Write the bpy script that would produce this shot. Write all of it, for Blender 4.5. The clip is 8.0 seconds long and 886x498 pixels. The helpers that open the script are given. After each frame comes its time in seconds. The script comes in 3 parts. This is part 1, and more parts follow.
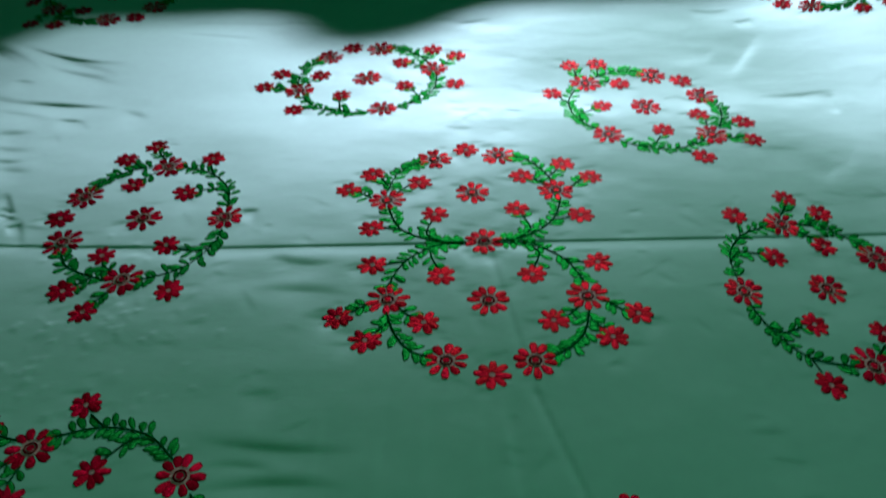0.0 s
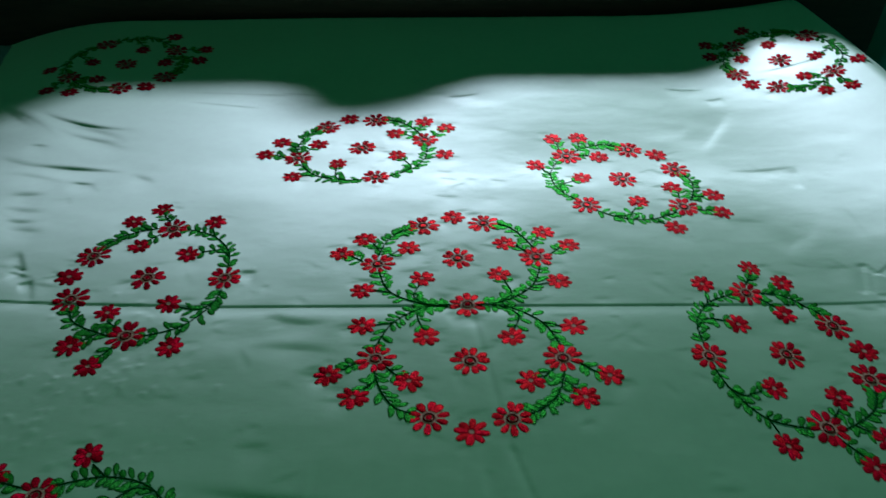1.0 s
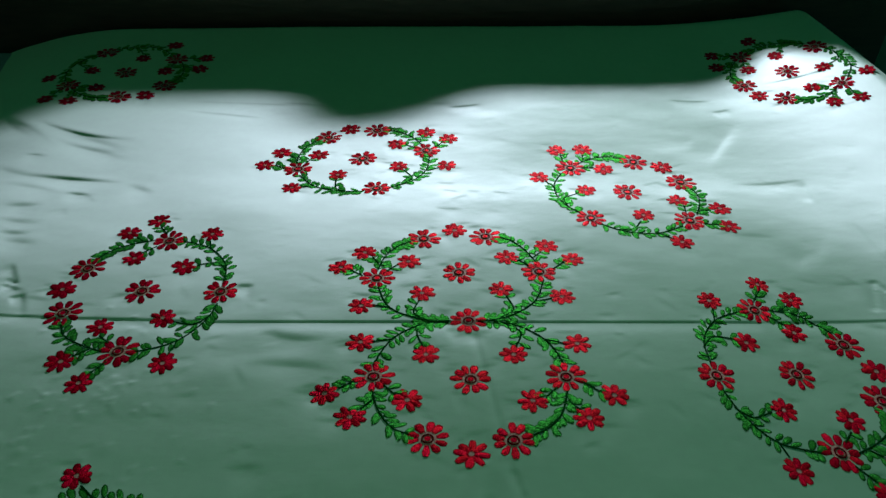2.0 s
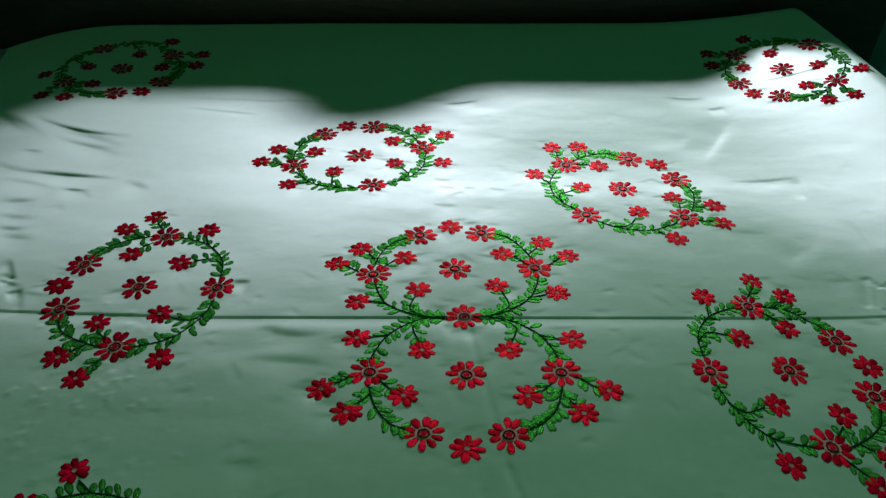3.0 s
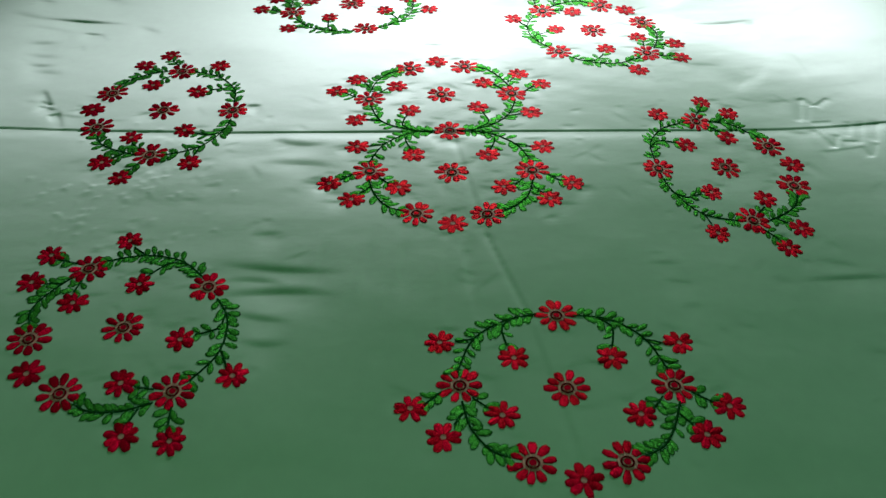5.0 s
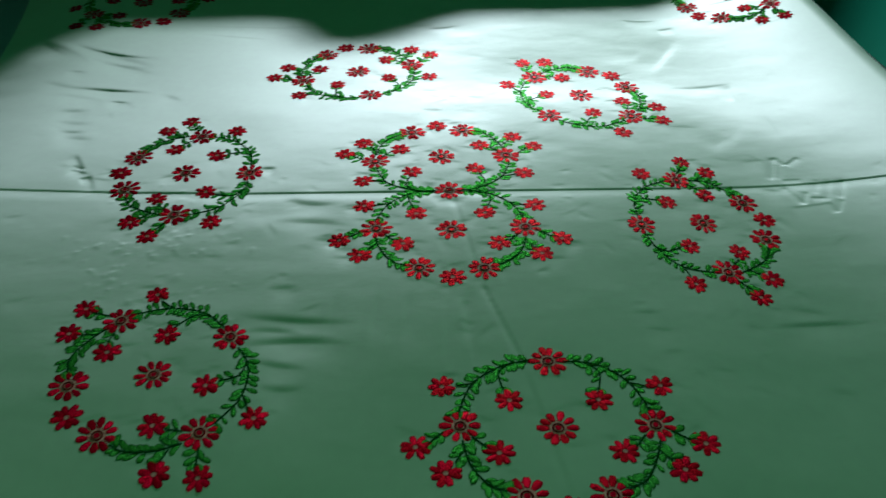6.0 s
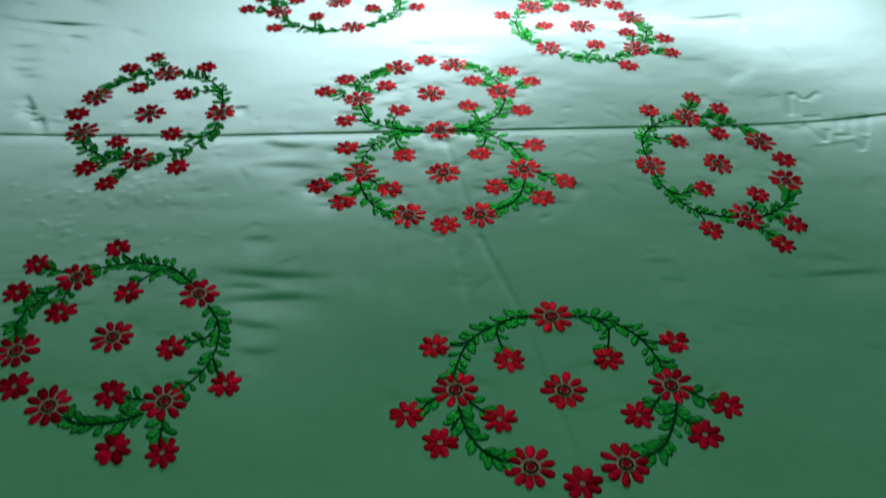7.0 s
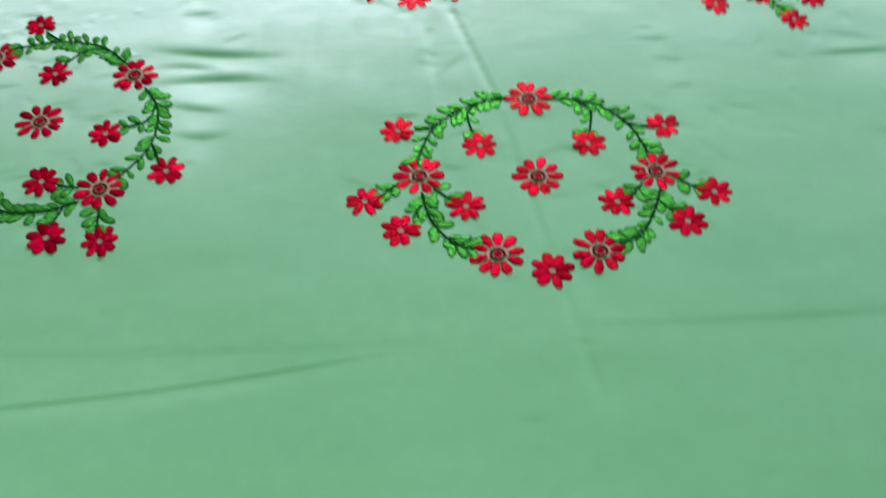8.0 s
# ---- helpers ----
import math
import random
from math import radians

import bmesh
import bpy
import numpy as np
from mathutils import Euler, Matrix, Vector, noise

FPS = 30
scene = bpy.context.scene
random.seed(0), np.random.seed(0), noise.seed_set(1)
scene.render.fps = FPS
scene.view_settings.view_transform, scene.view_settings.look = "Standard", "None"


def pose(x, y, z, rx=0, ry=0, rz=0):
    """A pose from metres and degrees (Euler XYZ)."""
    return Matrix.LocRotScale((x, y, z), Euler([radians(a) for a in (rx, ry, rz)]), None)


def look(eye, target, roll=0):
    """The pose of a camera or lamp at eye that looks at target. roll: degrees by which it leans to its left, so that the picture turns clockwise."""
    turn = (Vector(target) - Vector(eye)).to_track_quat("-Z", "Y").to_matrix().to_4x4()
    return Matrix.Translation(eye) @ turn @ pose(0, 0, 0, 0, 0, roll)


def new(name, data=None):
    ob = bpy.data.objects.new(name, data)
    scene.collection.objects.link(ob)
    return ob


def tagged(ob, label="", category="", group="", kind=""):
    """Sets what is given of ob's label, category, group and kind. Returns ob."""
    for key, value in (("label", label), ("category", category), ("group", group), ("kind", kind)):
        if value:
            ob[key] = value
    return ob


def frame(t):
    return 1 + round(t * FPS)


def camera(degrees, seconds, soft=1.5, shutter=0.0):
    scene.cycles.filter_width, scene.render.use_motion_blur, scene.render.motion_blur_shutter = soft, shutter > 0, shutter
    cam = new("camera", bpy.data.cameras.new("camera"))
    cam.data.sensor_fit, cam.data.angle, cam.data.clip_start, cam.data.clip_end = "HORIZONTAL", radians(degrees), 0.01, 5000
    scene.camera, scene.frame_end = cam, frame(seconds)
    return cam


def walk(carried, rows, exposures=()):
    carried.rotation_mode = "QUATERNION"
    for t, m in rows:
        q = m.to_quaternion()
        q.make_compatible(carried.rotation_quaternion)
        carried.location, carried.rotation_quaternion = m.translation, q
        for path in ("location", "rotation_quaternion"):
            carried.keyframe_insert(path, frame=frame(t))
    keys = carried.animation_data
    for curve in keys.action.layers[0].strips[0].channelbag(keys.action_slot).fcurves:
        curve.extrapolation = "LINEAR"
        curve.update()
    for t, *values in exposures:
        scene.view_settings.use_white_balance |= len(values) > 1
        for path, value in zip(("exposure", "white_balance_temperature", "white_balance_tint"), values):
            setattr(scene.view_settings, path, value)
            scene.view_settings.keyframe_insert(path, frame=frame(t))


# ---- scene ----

cam = camera(63.8, 8.0, 1.4, 0.42)
# seconds, place, pitch, yaw, lean to the right
ROWS = [
    (0, -0.0868, -0.7127, 1.1095, -41.16, -2.68, -0.68),
    (0.2, -0.0861, -0.7348, 1.1309, -38.99, -2.52, -0.88),
    (0.4, -0.0742, -0.7415, 1.1426, -38.73, -3.10, -0.78),
    (0.5, -0.0731, -0.7478, 1.1507, -37.47, -3.68, -1.12),
    (0.6, -0.0709, -0.7521, 1.1532, -36.89, -4.29, -1.57),
    (0.8, -0.0725, -0.7563, 1.1493, -37.12, -4.28, -1.93),
    (1, -0.0787, -0.7559, 1.1592, -36.65, -3.19, -1.91),
    (1.1, -0.0817, -0.7533, 1.1596, -36.29, -2.21, -1.74),
    (1.2, -0.0813, -0.7472, 1.1633, -36.15, -0.93, -1.27),
    (1.4, -0.0739, -0.7405, 1.1617, -35.72, -1.46, -1.53),
    (1.5, -0.0754, -0.7362, 1.1617, -35.75, -2.19, -1.98),
    (1.6, -0.0760, -0.7309, 1.1629, -35.81, -2.24, -1.88),
    (1.8, -0.0740, -0.7308, 1.1612, -35.62, -2.70, -2.05),
    (2, -0.0739, -0.7321, 1.1540, -36.07, -2.82, -2.01),
    (2.2, -0.0750, -0.7289, 1.1565, -36.23, -3.06, -2.25),
    (3.3, -0.0723, -0.7492, 1.1554, -36.39, -3.37, -2.32),
    (3.5, -0.0673, -0.7727, 1.1428, -37.61, -4.51, -2.45),
    (3.7, -0.0702, -0.7948, 1.1408, -38.63, -5.15, -3.02),
    (4, -0.0731, -0.8367, 1.1357, -39.92, -5.45, -3.26),
    (4.2, -0.0773, -0.8612, 1.1326, -41.15, -6.04, -3.45),
    (5.3, -0.0847, -0.9796, 1.1652, -43.78, -4.37, -2.32),
    (5.5, -0.0938, -0.9967, 1.1866, -43.76, -4.60, -2.70),
    (5.7, -0.0928, -1.0075, 1.2116, -42.42, -3.18, -1.30),
    (5.9, -0.0878, -1.0129, 1.2141, -40.31, -3.44, -1.41),
    (6, -0.0887, -1.0083, 1.2141, -39.99, -4.65, -2.06),
    (6.2, -0.0860, -0.9918, 1.2092, -40.21, -5.93, -2.19),
    (6.4, -0.0828, -0.9781, 1.2024, -39.91, -4.82, -0.86),
    (6.5, -0.0781, -0.9716, 1.1884, -40.10, -4.70, -0.60),
    (6.6, -0.0817, -0.9658, 1.1856, -40.86, -4.99, -0.90),
    (6.8, -0.0863, -0.9434, 1.1674, -41.97, -5.54, -1.34),
    (7, -0.0843, -0.9370, 1.1469, -44.06, -5.91, -2.34),
    (7.2, -0.0870, -0.9293, 1.1333, -46.13, -6.23, -2.80),
    (7.4, -0.0856, -0.9277, 1.1111, -49.08, -6.34, -3.10),
    (7.5, -0.0825, -0.9293, 1.0973, -51.12, -6.80, -3.66),
    (7.7, -0.0722, -0.9233, 1.0790, -54.86, -7.60, -4.21),
    (7.9, -0.0595, -0.9309, 1.0644, -56.12, -7.72, -4.23),
    (8, -0.0444, -0.9283, 1.0607, -57.85, -7.00, -2.89),
]
EXPOSURES = [(0, 0.02, 5850, 3), (0.5, -0.1, 6050, 6), (1, -0.07, 6250, 11), (2, 0.0, 6600, 15), (3.5, 0.07, 7150, 20), (4, -0.05, 7350, 21), (5.5, 0.38, 7500, 9), (6, 0.0, 6850, 7), (6.5, -0.06, 6700, 5), (7, 0.12, 6450, 0), (7.5, 1.27, 6800, 8), (8, 1.95, 6800, 36)]
walk(cam, [(t, pose(x, y, z, 90 + pitch, 0, yaw) @ pose(0, 0, 0, 0, 0, -lean)) for t, x, y, z, pitch, yaw, lean in ROWS], EXPOSURES)

# ---- light ----
world = bpy.data.worlds.new("world")
scene.world = world
world.use_nodes = True
world.node_tree.nodes["Background"].inputs[0].default_value = (0.5, 0.6, 0.6, 1)
world.node_tree.nodes["Background"].inputs[1].default_value = 0.008
LAMP = (0.50, 2.0, 1.00)
lamp_light = new("lamp_light", bpy.data.lights.new("lamp_light", "AREA"))
lamp_light.data.shape, lamp_light.data.size, lamp_light.data.size_y = "RECTANGLE", 0.24, 0.045
lamp_light.data.energy, lamp_light.data.color = 43, (0.83, 1.0, 1.18)
lamp_light.matrix_world = look(LAMP, (0.2, 0.2, 0.55))
# added fill lamp behind the camera, in an unseen opening of the south wall
FILL_OPENING = (-0.95, 0.15, 0.7, 1.7)
fill_light = new("fill_light", bpy.data.lights.new("fill_light", "AREA"))
fill_light.data.shape, fill_light.data.size, fill_light.data.size_y = "RECTANGLE", 1.08, 0.98
fill_light.data.energy, fill_light.data.color = 4.4, (0.68, 1.0, 0.68)
fill_light.matrix_world = look((-0.40, -1.77, 1.2), (-0.40, 0, 1.2))


# ---- materials ----
def material(name, colour, rough=0.6, spec=0.5, metal=0.0):
    """A node material; returns it with its nodes, links and Principled node."""
    m = bpy.data.materials.new(name)
    m.use_nodes = True
    n, l = m.node_tree.nodes, m.node_tree.links
    b = n["Principled BSDF"]
    b.inputs["Base Color"].default_value = (*colour, 1)
    b.inputs["Roughness"].default_value = rough
    b.inputs["Specular IOR Level"].default_value = spec
    b.inputs["Metallic"].default_value = metal
    return m, n, l, b


def noise_node(n, l, scale, detail=4, vector=None, stretch=None):
    t = n.new("ShaderNodeTexNoise")
    t.inputs["Scale"].default_value, t.inputs["Detail"].default_value = scale, detail
    if vector is None:
        vector = n.new("ShaderNodeTexCoord").outputs["Object"]
    if stretch:
        mp = n.new("ShaderNodeMapping")
        mp.inputs["Scale"].default_value = stretch
        l.new(vector, mp.inputs["Vector"])
        vector = mp.outputs["Vector"]
    l.new(vector, t.inputs["Vector"])
    return t.outputs["Fac"]


def ramp(n, l, fac, stops):
    r = n.new("ShaderNodeValToRGB")
    el = r.color_ramp.elements
    while len(el) < len(stops):
        el.new(0.5)
    for e, (p, c) in zip(el, stops):
        e.position, e.color = p, (*c, 1)
    l.new(fac, r.inputs["Fac"])
    return r.outputs["Color"]


def bump(n, l, b, heights):
    """Chained bump nodes, one for each (height, strength, distance)."""
    last = None
    for h, s, d in heights:
        k = n.new("ShaderNodeBump")
        k.inputs["Strength"].default_value, k.inputs["Distance"].default_value = s, d
        l.new(h, k.inputs["Height"])
        if last:
            l.new(last, k.inputs["Normal"])
        last = k.outputs["Normal"]
    l.new(last, b.inputs["Normal"])


def mixed(n, l, fac, a, b, mode="MIX"):
    m = n.new("ShaderNodeMix")
    m.data_type, m.blend_type = "RGBA", mode
    for value, slot in ((fac, 0), (a, 6), (b, 7)):
        if isinstance(value, (int, float)):
            m.inputs[slot].default_value = value
        elif isinstance(value, tuple):
            m.inputs[slot].default_value = (*value, 1)
        else:
            l.new(value, m.inputs[slot])
    return m.outputs[2]


def cloth_material():
    m, n, l, b = material("satin_cotton", (0.25, 0.51, 0.335), 0.5, 1.0)
    b.inputs["IOR"].default_value = 2.1
    big = noise_node(n, l, 5, 3)
    fine = noise_node(n, l, 60, 5)
    c = ramp(n, l, big, [(0.3, (0.245, 0.53, 0.29)), (0.7, (0.275, 0.565, 0.32))])
    c2 = ramp(n, l, fine, [(0.3, (0.94, 0.94, 0.94)), (0.7, (1, 1, 1))])
    l.new(mixed(n, l, 1.0, c, c2, "MULTIPLY"), b.inputs["Base Color"])
    rr = n.new("ShaderNodeMapRange")
    rr.inputs["To Min"].default_value, rr.inputs["To Max"].default_value = 0.56, 0.64
    l.new(big, rr.inputs["Value"])
    l.new(rr.outputs[0], b.inputs["Roughness"])
    # warp threads spread the gloss sideways
    tangent = n.new("ShaderNodeTangent")
    tangent.direction_type, tangent.uv_map = "UV_MAP", "weave"
    l.new(tangent.outputs[0], b.inputs["Tangent"])
    b.inputs["Anisotropic"].default_value = 0.89
    weave_x = noise_node(n, l, 700, 1, stretch=(1, 0.08, 1))
    weave_y = noise_node(n, l, 700, 1, stretch=(0.08, 1, 1))
    soft = noise_node(n, l, 24, 3, stretch=(1, 1.8, 1))
    bump(n, l, b, [(soft, 0.07, 0.003), (weave_x, 0.06, 0.0004), (weave_y, 0.06, 0.0004)])
    b.inputs["Sheen Weight"].default_value = 0.1
    b.inputs["Sheen Roughness"].default_value = 0.4
    return m


def thread_material(name, dark, light, edge=None, rough=0.46, metal=0.35, rim=(0.42, 0.68), spec=0.06):
    """Satin stitch: threads laid across the piece, each piece in a shade of its own."""
    m, n, l, b = material(name, light, rough, spec, metal)
    b.inputs["Specular Tint"].default_value = (*(0.2 + 0.8 * min(1, 1.1 * v) for v in light), 1)
    island = n.new("ShaderNodeNewGeometry").outputs["Random Per Island"]
    c = ramp(n, l, island, [(0.0, dark), (0.5, tuple(0.75 * d + 0.25 * v for d, v in zip(dark, light))), (1.0, light)])
    uv = n.new("ShaderNodeUVMap").outputs["UV"]
    sep = n.new("ShaderNodeSeparateXYZ")
    l.new(uv, sep.inputs[0])
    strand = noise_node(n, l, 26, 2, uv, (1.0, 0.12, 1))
    # strand shade painted into the colour, darkest where the bump lies low
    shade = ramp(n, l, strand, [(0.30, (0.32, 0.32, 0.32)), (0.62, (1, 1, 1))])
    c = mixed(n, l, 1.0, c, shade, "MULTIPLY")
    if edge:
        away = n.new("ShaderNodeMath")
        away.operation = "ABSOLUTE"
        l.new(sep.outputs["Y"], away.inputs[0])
        # sides and both ends take the edge colour: petals' painted shade, leaves' dark outline
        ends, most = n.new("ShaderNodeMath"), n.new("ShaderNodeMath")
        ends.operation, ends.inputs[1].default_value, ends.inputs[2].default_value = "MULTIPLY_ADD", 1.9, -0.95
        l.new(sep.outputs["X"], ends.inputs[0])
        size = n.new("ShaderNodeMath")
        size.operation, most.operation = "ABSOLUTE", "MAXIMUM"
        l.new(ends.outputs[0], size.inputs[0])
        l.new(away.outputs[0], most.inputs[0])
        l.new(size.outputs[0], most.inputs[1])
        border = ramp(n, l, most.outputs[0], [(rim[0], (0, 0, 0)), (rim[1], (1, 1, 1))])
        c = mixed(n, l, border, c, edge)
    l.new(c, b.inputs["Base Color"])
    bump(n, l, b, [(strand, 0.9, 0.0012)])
    # the threads lie across the piece, so its gloss spreads along it
    tangent = n.new("ShaderNodeTangent")
    tangent.direction_type, tangent.uv_map = "UV_MAP", "stitches"
    l.new(tangent.outputs[0], b.inputs["Tangent"])
    b.inputs["Anisotropic"].default_value = 0.5
    return m


CLOTH = cloth_material()
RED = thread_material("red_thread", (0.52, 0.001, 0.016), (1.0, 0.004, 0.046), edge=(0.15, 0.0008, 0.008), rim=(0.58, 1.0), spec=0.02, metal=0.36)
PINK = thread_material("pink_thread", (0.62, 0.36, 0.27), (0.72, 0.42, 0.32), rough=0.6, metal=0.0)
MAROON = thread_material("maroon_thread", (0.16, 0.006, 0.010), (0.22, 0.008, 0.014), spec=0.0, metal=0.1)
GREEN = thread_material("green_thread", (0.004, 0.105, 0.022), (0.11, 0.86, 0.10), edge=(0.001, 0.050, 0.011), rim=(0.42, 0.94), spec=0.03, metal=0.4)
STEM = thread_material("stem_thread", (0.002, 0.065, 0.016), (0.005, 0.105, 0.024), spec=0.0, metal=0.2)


def wall_material(name, colour, rough):
    m, n, l, b = material(name, colour, rough)
    big, fine = noise_node(n, l, 2.5, 4), noise_node(n, l, 90, 3)
    dim = tuple(v * 0.85 for v in colour)
    l.new(ramp(n, l, big, [(0.3, dim), (0.7, colour)]), b.inputs["Base Color"])
    bump(n, l, b, [(big, 0.2, 0.01), (fine, 0.2, 0.002)])
    return m


WALL = wall_material("green_wall_paint", (0.010, 0.29, 0.18), 0.35)
CEILING = wall_material("ceiling_paint", (0.015, 0.26, 0.15), 0.8)
FLOOR = wall_material("dark_cement", (0.07, 0.09, 0.08), 0.5)


def wood_material():
    m, n, l, b = material("dark_wood", (0.06, 0.03, 0.018), 0.4)
    grain = noise_node(n, l, 14, 6, stretch=(1, 8, 8))
    l.new(ramp(n, l, grain, [(0.3, (0.012, 0.008, 0.006)), (0.7, (0.030, 0.018, 0.012))]), b.inputs["Base Color"])
    bump(n, l, b, [(grain, 0.25, 0.002)])
    return m


WOOD = wood_material()
FABRIC = wall_material("mattress_ticking", (0.45, 0.42, 0.38), 0.9)
WHITE_PLASTIC = material("white_plastic", (0.75, 0.75, 0.72), 0.35)[0]


# ---- mesh helpers ----
def part(name, bm, mat, parent=None, label="", smooth=True):
    """Links a bmesh, or a finished mesh, as one object."""
    if isinstance(bm, bpy.types.Mesh):
        me = bm
    else:
        me = bpy.data.meshes.new(name)
        bmesh.ops.recalc_face_normals(bm, faces=bm.faces)
        bm.to_mesh(me)
        bm.free()
    me.materials.append(mat)
    if smooth:
        me.polygons.foreach_set("use_smooth", [True] * len(me.polygons))
    ob = new(name, me)
    ob.parent = parent
    if label:
        tagged(ob, label)
    return ob


def block(x0, x1, y0, y1, z0, z1, bevel=0.0, segments=2):
    bm = bmesh.new()
    bmesh.ops.create_cube(bm, size=1, matrix=Matrix.Translation(((x0 + x1) / 2, (y0 + y1) / 2, (z0 + z1) / 2)) @ Matrix.Diagonal((x1 - x0, y1 - y0, z1 - z0, 1)))
    if bevel:
        bmesh.ops.bevel(bm, geom=list(bm.edges), offset=bevel, segments=segments, affect="EDGES")
    return bm


# ---- the room ----
X0, X1, Y0, Y1, TOP = -2.1, 1.85, -1.75, 2.12, 2.7
tagged(part("floor", block(X0 - 0.15, X1 + 0.15, Y0 - 0.15, Y1 + 0.15, -0.1, 0), FLOOR, smooth=False), "dark cement floor round the bed", "floor", kind="structure")
tagged(part("ceiling", block(X0 - 0.15, X1 + 0.15, Y0 - 0.15, Y1 + 0.15, TOP, TOP + 0.1), CEILING, smooth=False), "plain pale green ceiling", "ceiling", kind="structure")
for name, box in (("wall_north", (X0, X1, Y1, Y1 + 0.15)), ("wall_west", (X0 - 0.15, X0, Y0 - 0.15, Y1 + 0.15)), ("wall_east", (X1, X1 + 0.15, Y0 - 0.15, Y1 + 0.15))):
    tagged(part(name, block(*box, 0, TOP), WALL, smooth=False), "green painted plaster wall", "wall", kind="structure")

# the opening is made only to hold the fill lamp, out of view
for name, box in (("wall_south", (X0, FILL_OPENING[0], 0, TOP)), ("wall_south", (FILL_OPENING[1], X1, 0, TOP)), ("wall_south", (FILL_OPENING[0], FILL_OPENING[1], 0, FILL_OPENING[2])), ("wall_south", (FILL_OPENING[0], FILL_OPENING[1], FILL_OPENING[3], TOP))):
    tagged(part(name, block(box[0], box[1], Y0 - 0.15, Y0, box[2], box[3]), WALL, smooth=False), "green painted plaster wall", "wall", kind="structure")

# ---- the bed ----
BX0, BX1, BY0, BY1, BED = -1.26, 1.005, -1.08, 1.07, 0.5


def rise(x, y):
    """Height of the bed's top: level, and gently raised towards the head where pillows lie beneath."""
    up = np.maximum(0, y - 0.352)
    sag = np.clip(-0.76 - x, 0, 0.45) ** 2
    return (0.142 + 0.0507 * np.clip(x, -1, 1)) * up ** 2 / (up + 0.351) - 0.6 * sag + 0.25 * np.maximum(0, x - 0.5) ** 2


HB0, HB1, HBY, HBZ, CREST, CRESTX, CRESTW = -1.38, 1.18, 1.105, 0.680, 0.0215, 0.070, 0.115
bed = new("bed")
tagged(bed, "dark wooden double bed with a carved headboard", "bed")
part("mattress", block(BX0 + 0.03, BX1 - 0.03, BY0 + 0.03, BY1 - 0.02, 0.24, BED - 0.02, 0.05, 3), FABRIC, bed)
for y in (BY0, BY1 - 0.03):
    part("end_rail", block(BX0 + 0.06, BX1 - 0.06, y + 0.035, y + 0.065, 0.14, 0.26, 0.006), WOOD, bed)
for x in (BX0 + 0.03, BX1 - 0.06):
    part("side_rail", block(x, x + 0.03, BY0 + 0.06, HBY + 0.003, 0.14, 0.26, 0.006), WOOD, bed)
for x in (BX0 + 0.04, BX1 - 0.10):
    for y in (BY0 + 0.04, BY1 - 0.1):
        part("leg", block(x, x + 0.06, y, y + 0.06, 0, 0.14, 0.006), WOOD, bed)


def headboard():
    """A board with a rounded crest in the middle of its top edge."""
    bm = bmesh.new()
    rows = []
    for i in range(81):
        x = HB0 + (HB1 - HB0) * i / 80
        end = min(1, (HB1 - x) / 0.6, (x - HB0) / 0.6)
        z = HBZ - min(0.010, 0.26 * (1 - end) ** 1.6)
        z += min(0.13, 0.45 * max(0, -0.33 - x)) + min(0.13, 0.26 * max(0, x - 0.70))
        z += CREST * math.exp(-abs((x - CRESTX) / CRESTW) ** 3)
        rows.append([bm.verts.new((x, y, zz)) for y, zz in ((HBY, 0.05), (HBY, z - 0.012), (HBY + 0.012, z), (HBY + 0.028, z), (HBY + 0.04, z - 0.012), (HBY + 0.04, 0.05))])
    for a, b in zip(rows, rows[1:]):
        for k in range(6):
            bm.faces.new((a[k], a[(k + 1) % 6], b[(k + 1) % 6], b[k]))
    bm.faces.new(rows[0])
    bm.faces.new(rows[-1])
    return bm


part("headboard", headboard(), WOOD, bed, "dark carved headboard with a rounded crest", smooth=False)

# ---- the sheet's relief ----
SX, SY = 0.0035, 0.0022
GX, GY = np.arange(-1.66, 1.4501, SX), np.arange(-1.45, 1.5001, SY)
RELIEF = np.zeros((len(GY), len(GX)))
rng = np.random.default_rng(7)


def fold(x0, y0, x1, y1, depth, width, lip=0.5, fade=0.25, bow=0.0, tail=2.6):
    """Presses a crease from one place to another: a valley of that depth with a lip beside it; fade: the share of its length over which an end runs out; tail: how gently the near side rises again."""
    if x0 > x1 and x0 - x1 > abs(y1 - y0):
        x0, y0, x1, y1 = x1, y1, x0, y0
    reach = (4 + 2 * tail) * width + abs(bow)
    i0, i1 = np.searchsorted(GX, (min(x0, x1) - reach, max(x0, x1) + reach))
    j0, j1 = np.searchsorted(GY, (min(y0, y1) - reach, max(y0, y1) + reach))
    if i0 == i1 or j0 == j1:
        return
    xx, yy = np.meshgrid(GX[i0:i1], GY[j0:j1])
    long = math.hypot(x1 - x0, y1 - y0)
    ux, uy = (x1 - x0) / long, (y1 - y0) / long
    s = ((xx - x0) * ux + (yy - y0) * uy) / long
    d = (yy - y0) * ux - (xx - x0) * uy - bow * 4 * s * (1 - s)
    ends = np.clip(s / fade, 0, 1) * np.clip((1 - s) / fade, 0, 1)
    ends = ends * ends * (3 - 2 * ends)
    side = np.where(d > 0, 0.85, tail) * width
    shape = -np.exp(-(d / side) ** 2) + 0.25 * lip * np.exp(-((d - 1.8 * width) / (1.0 * width)) ** 2)
    RELIEF[j0:j1, i0:i1] += depth * ends * shape


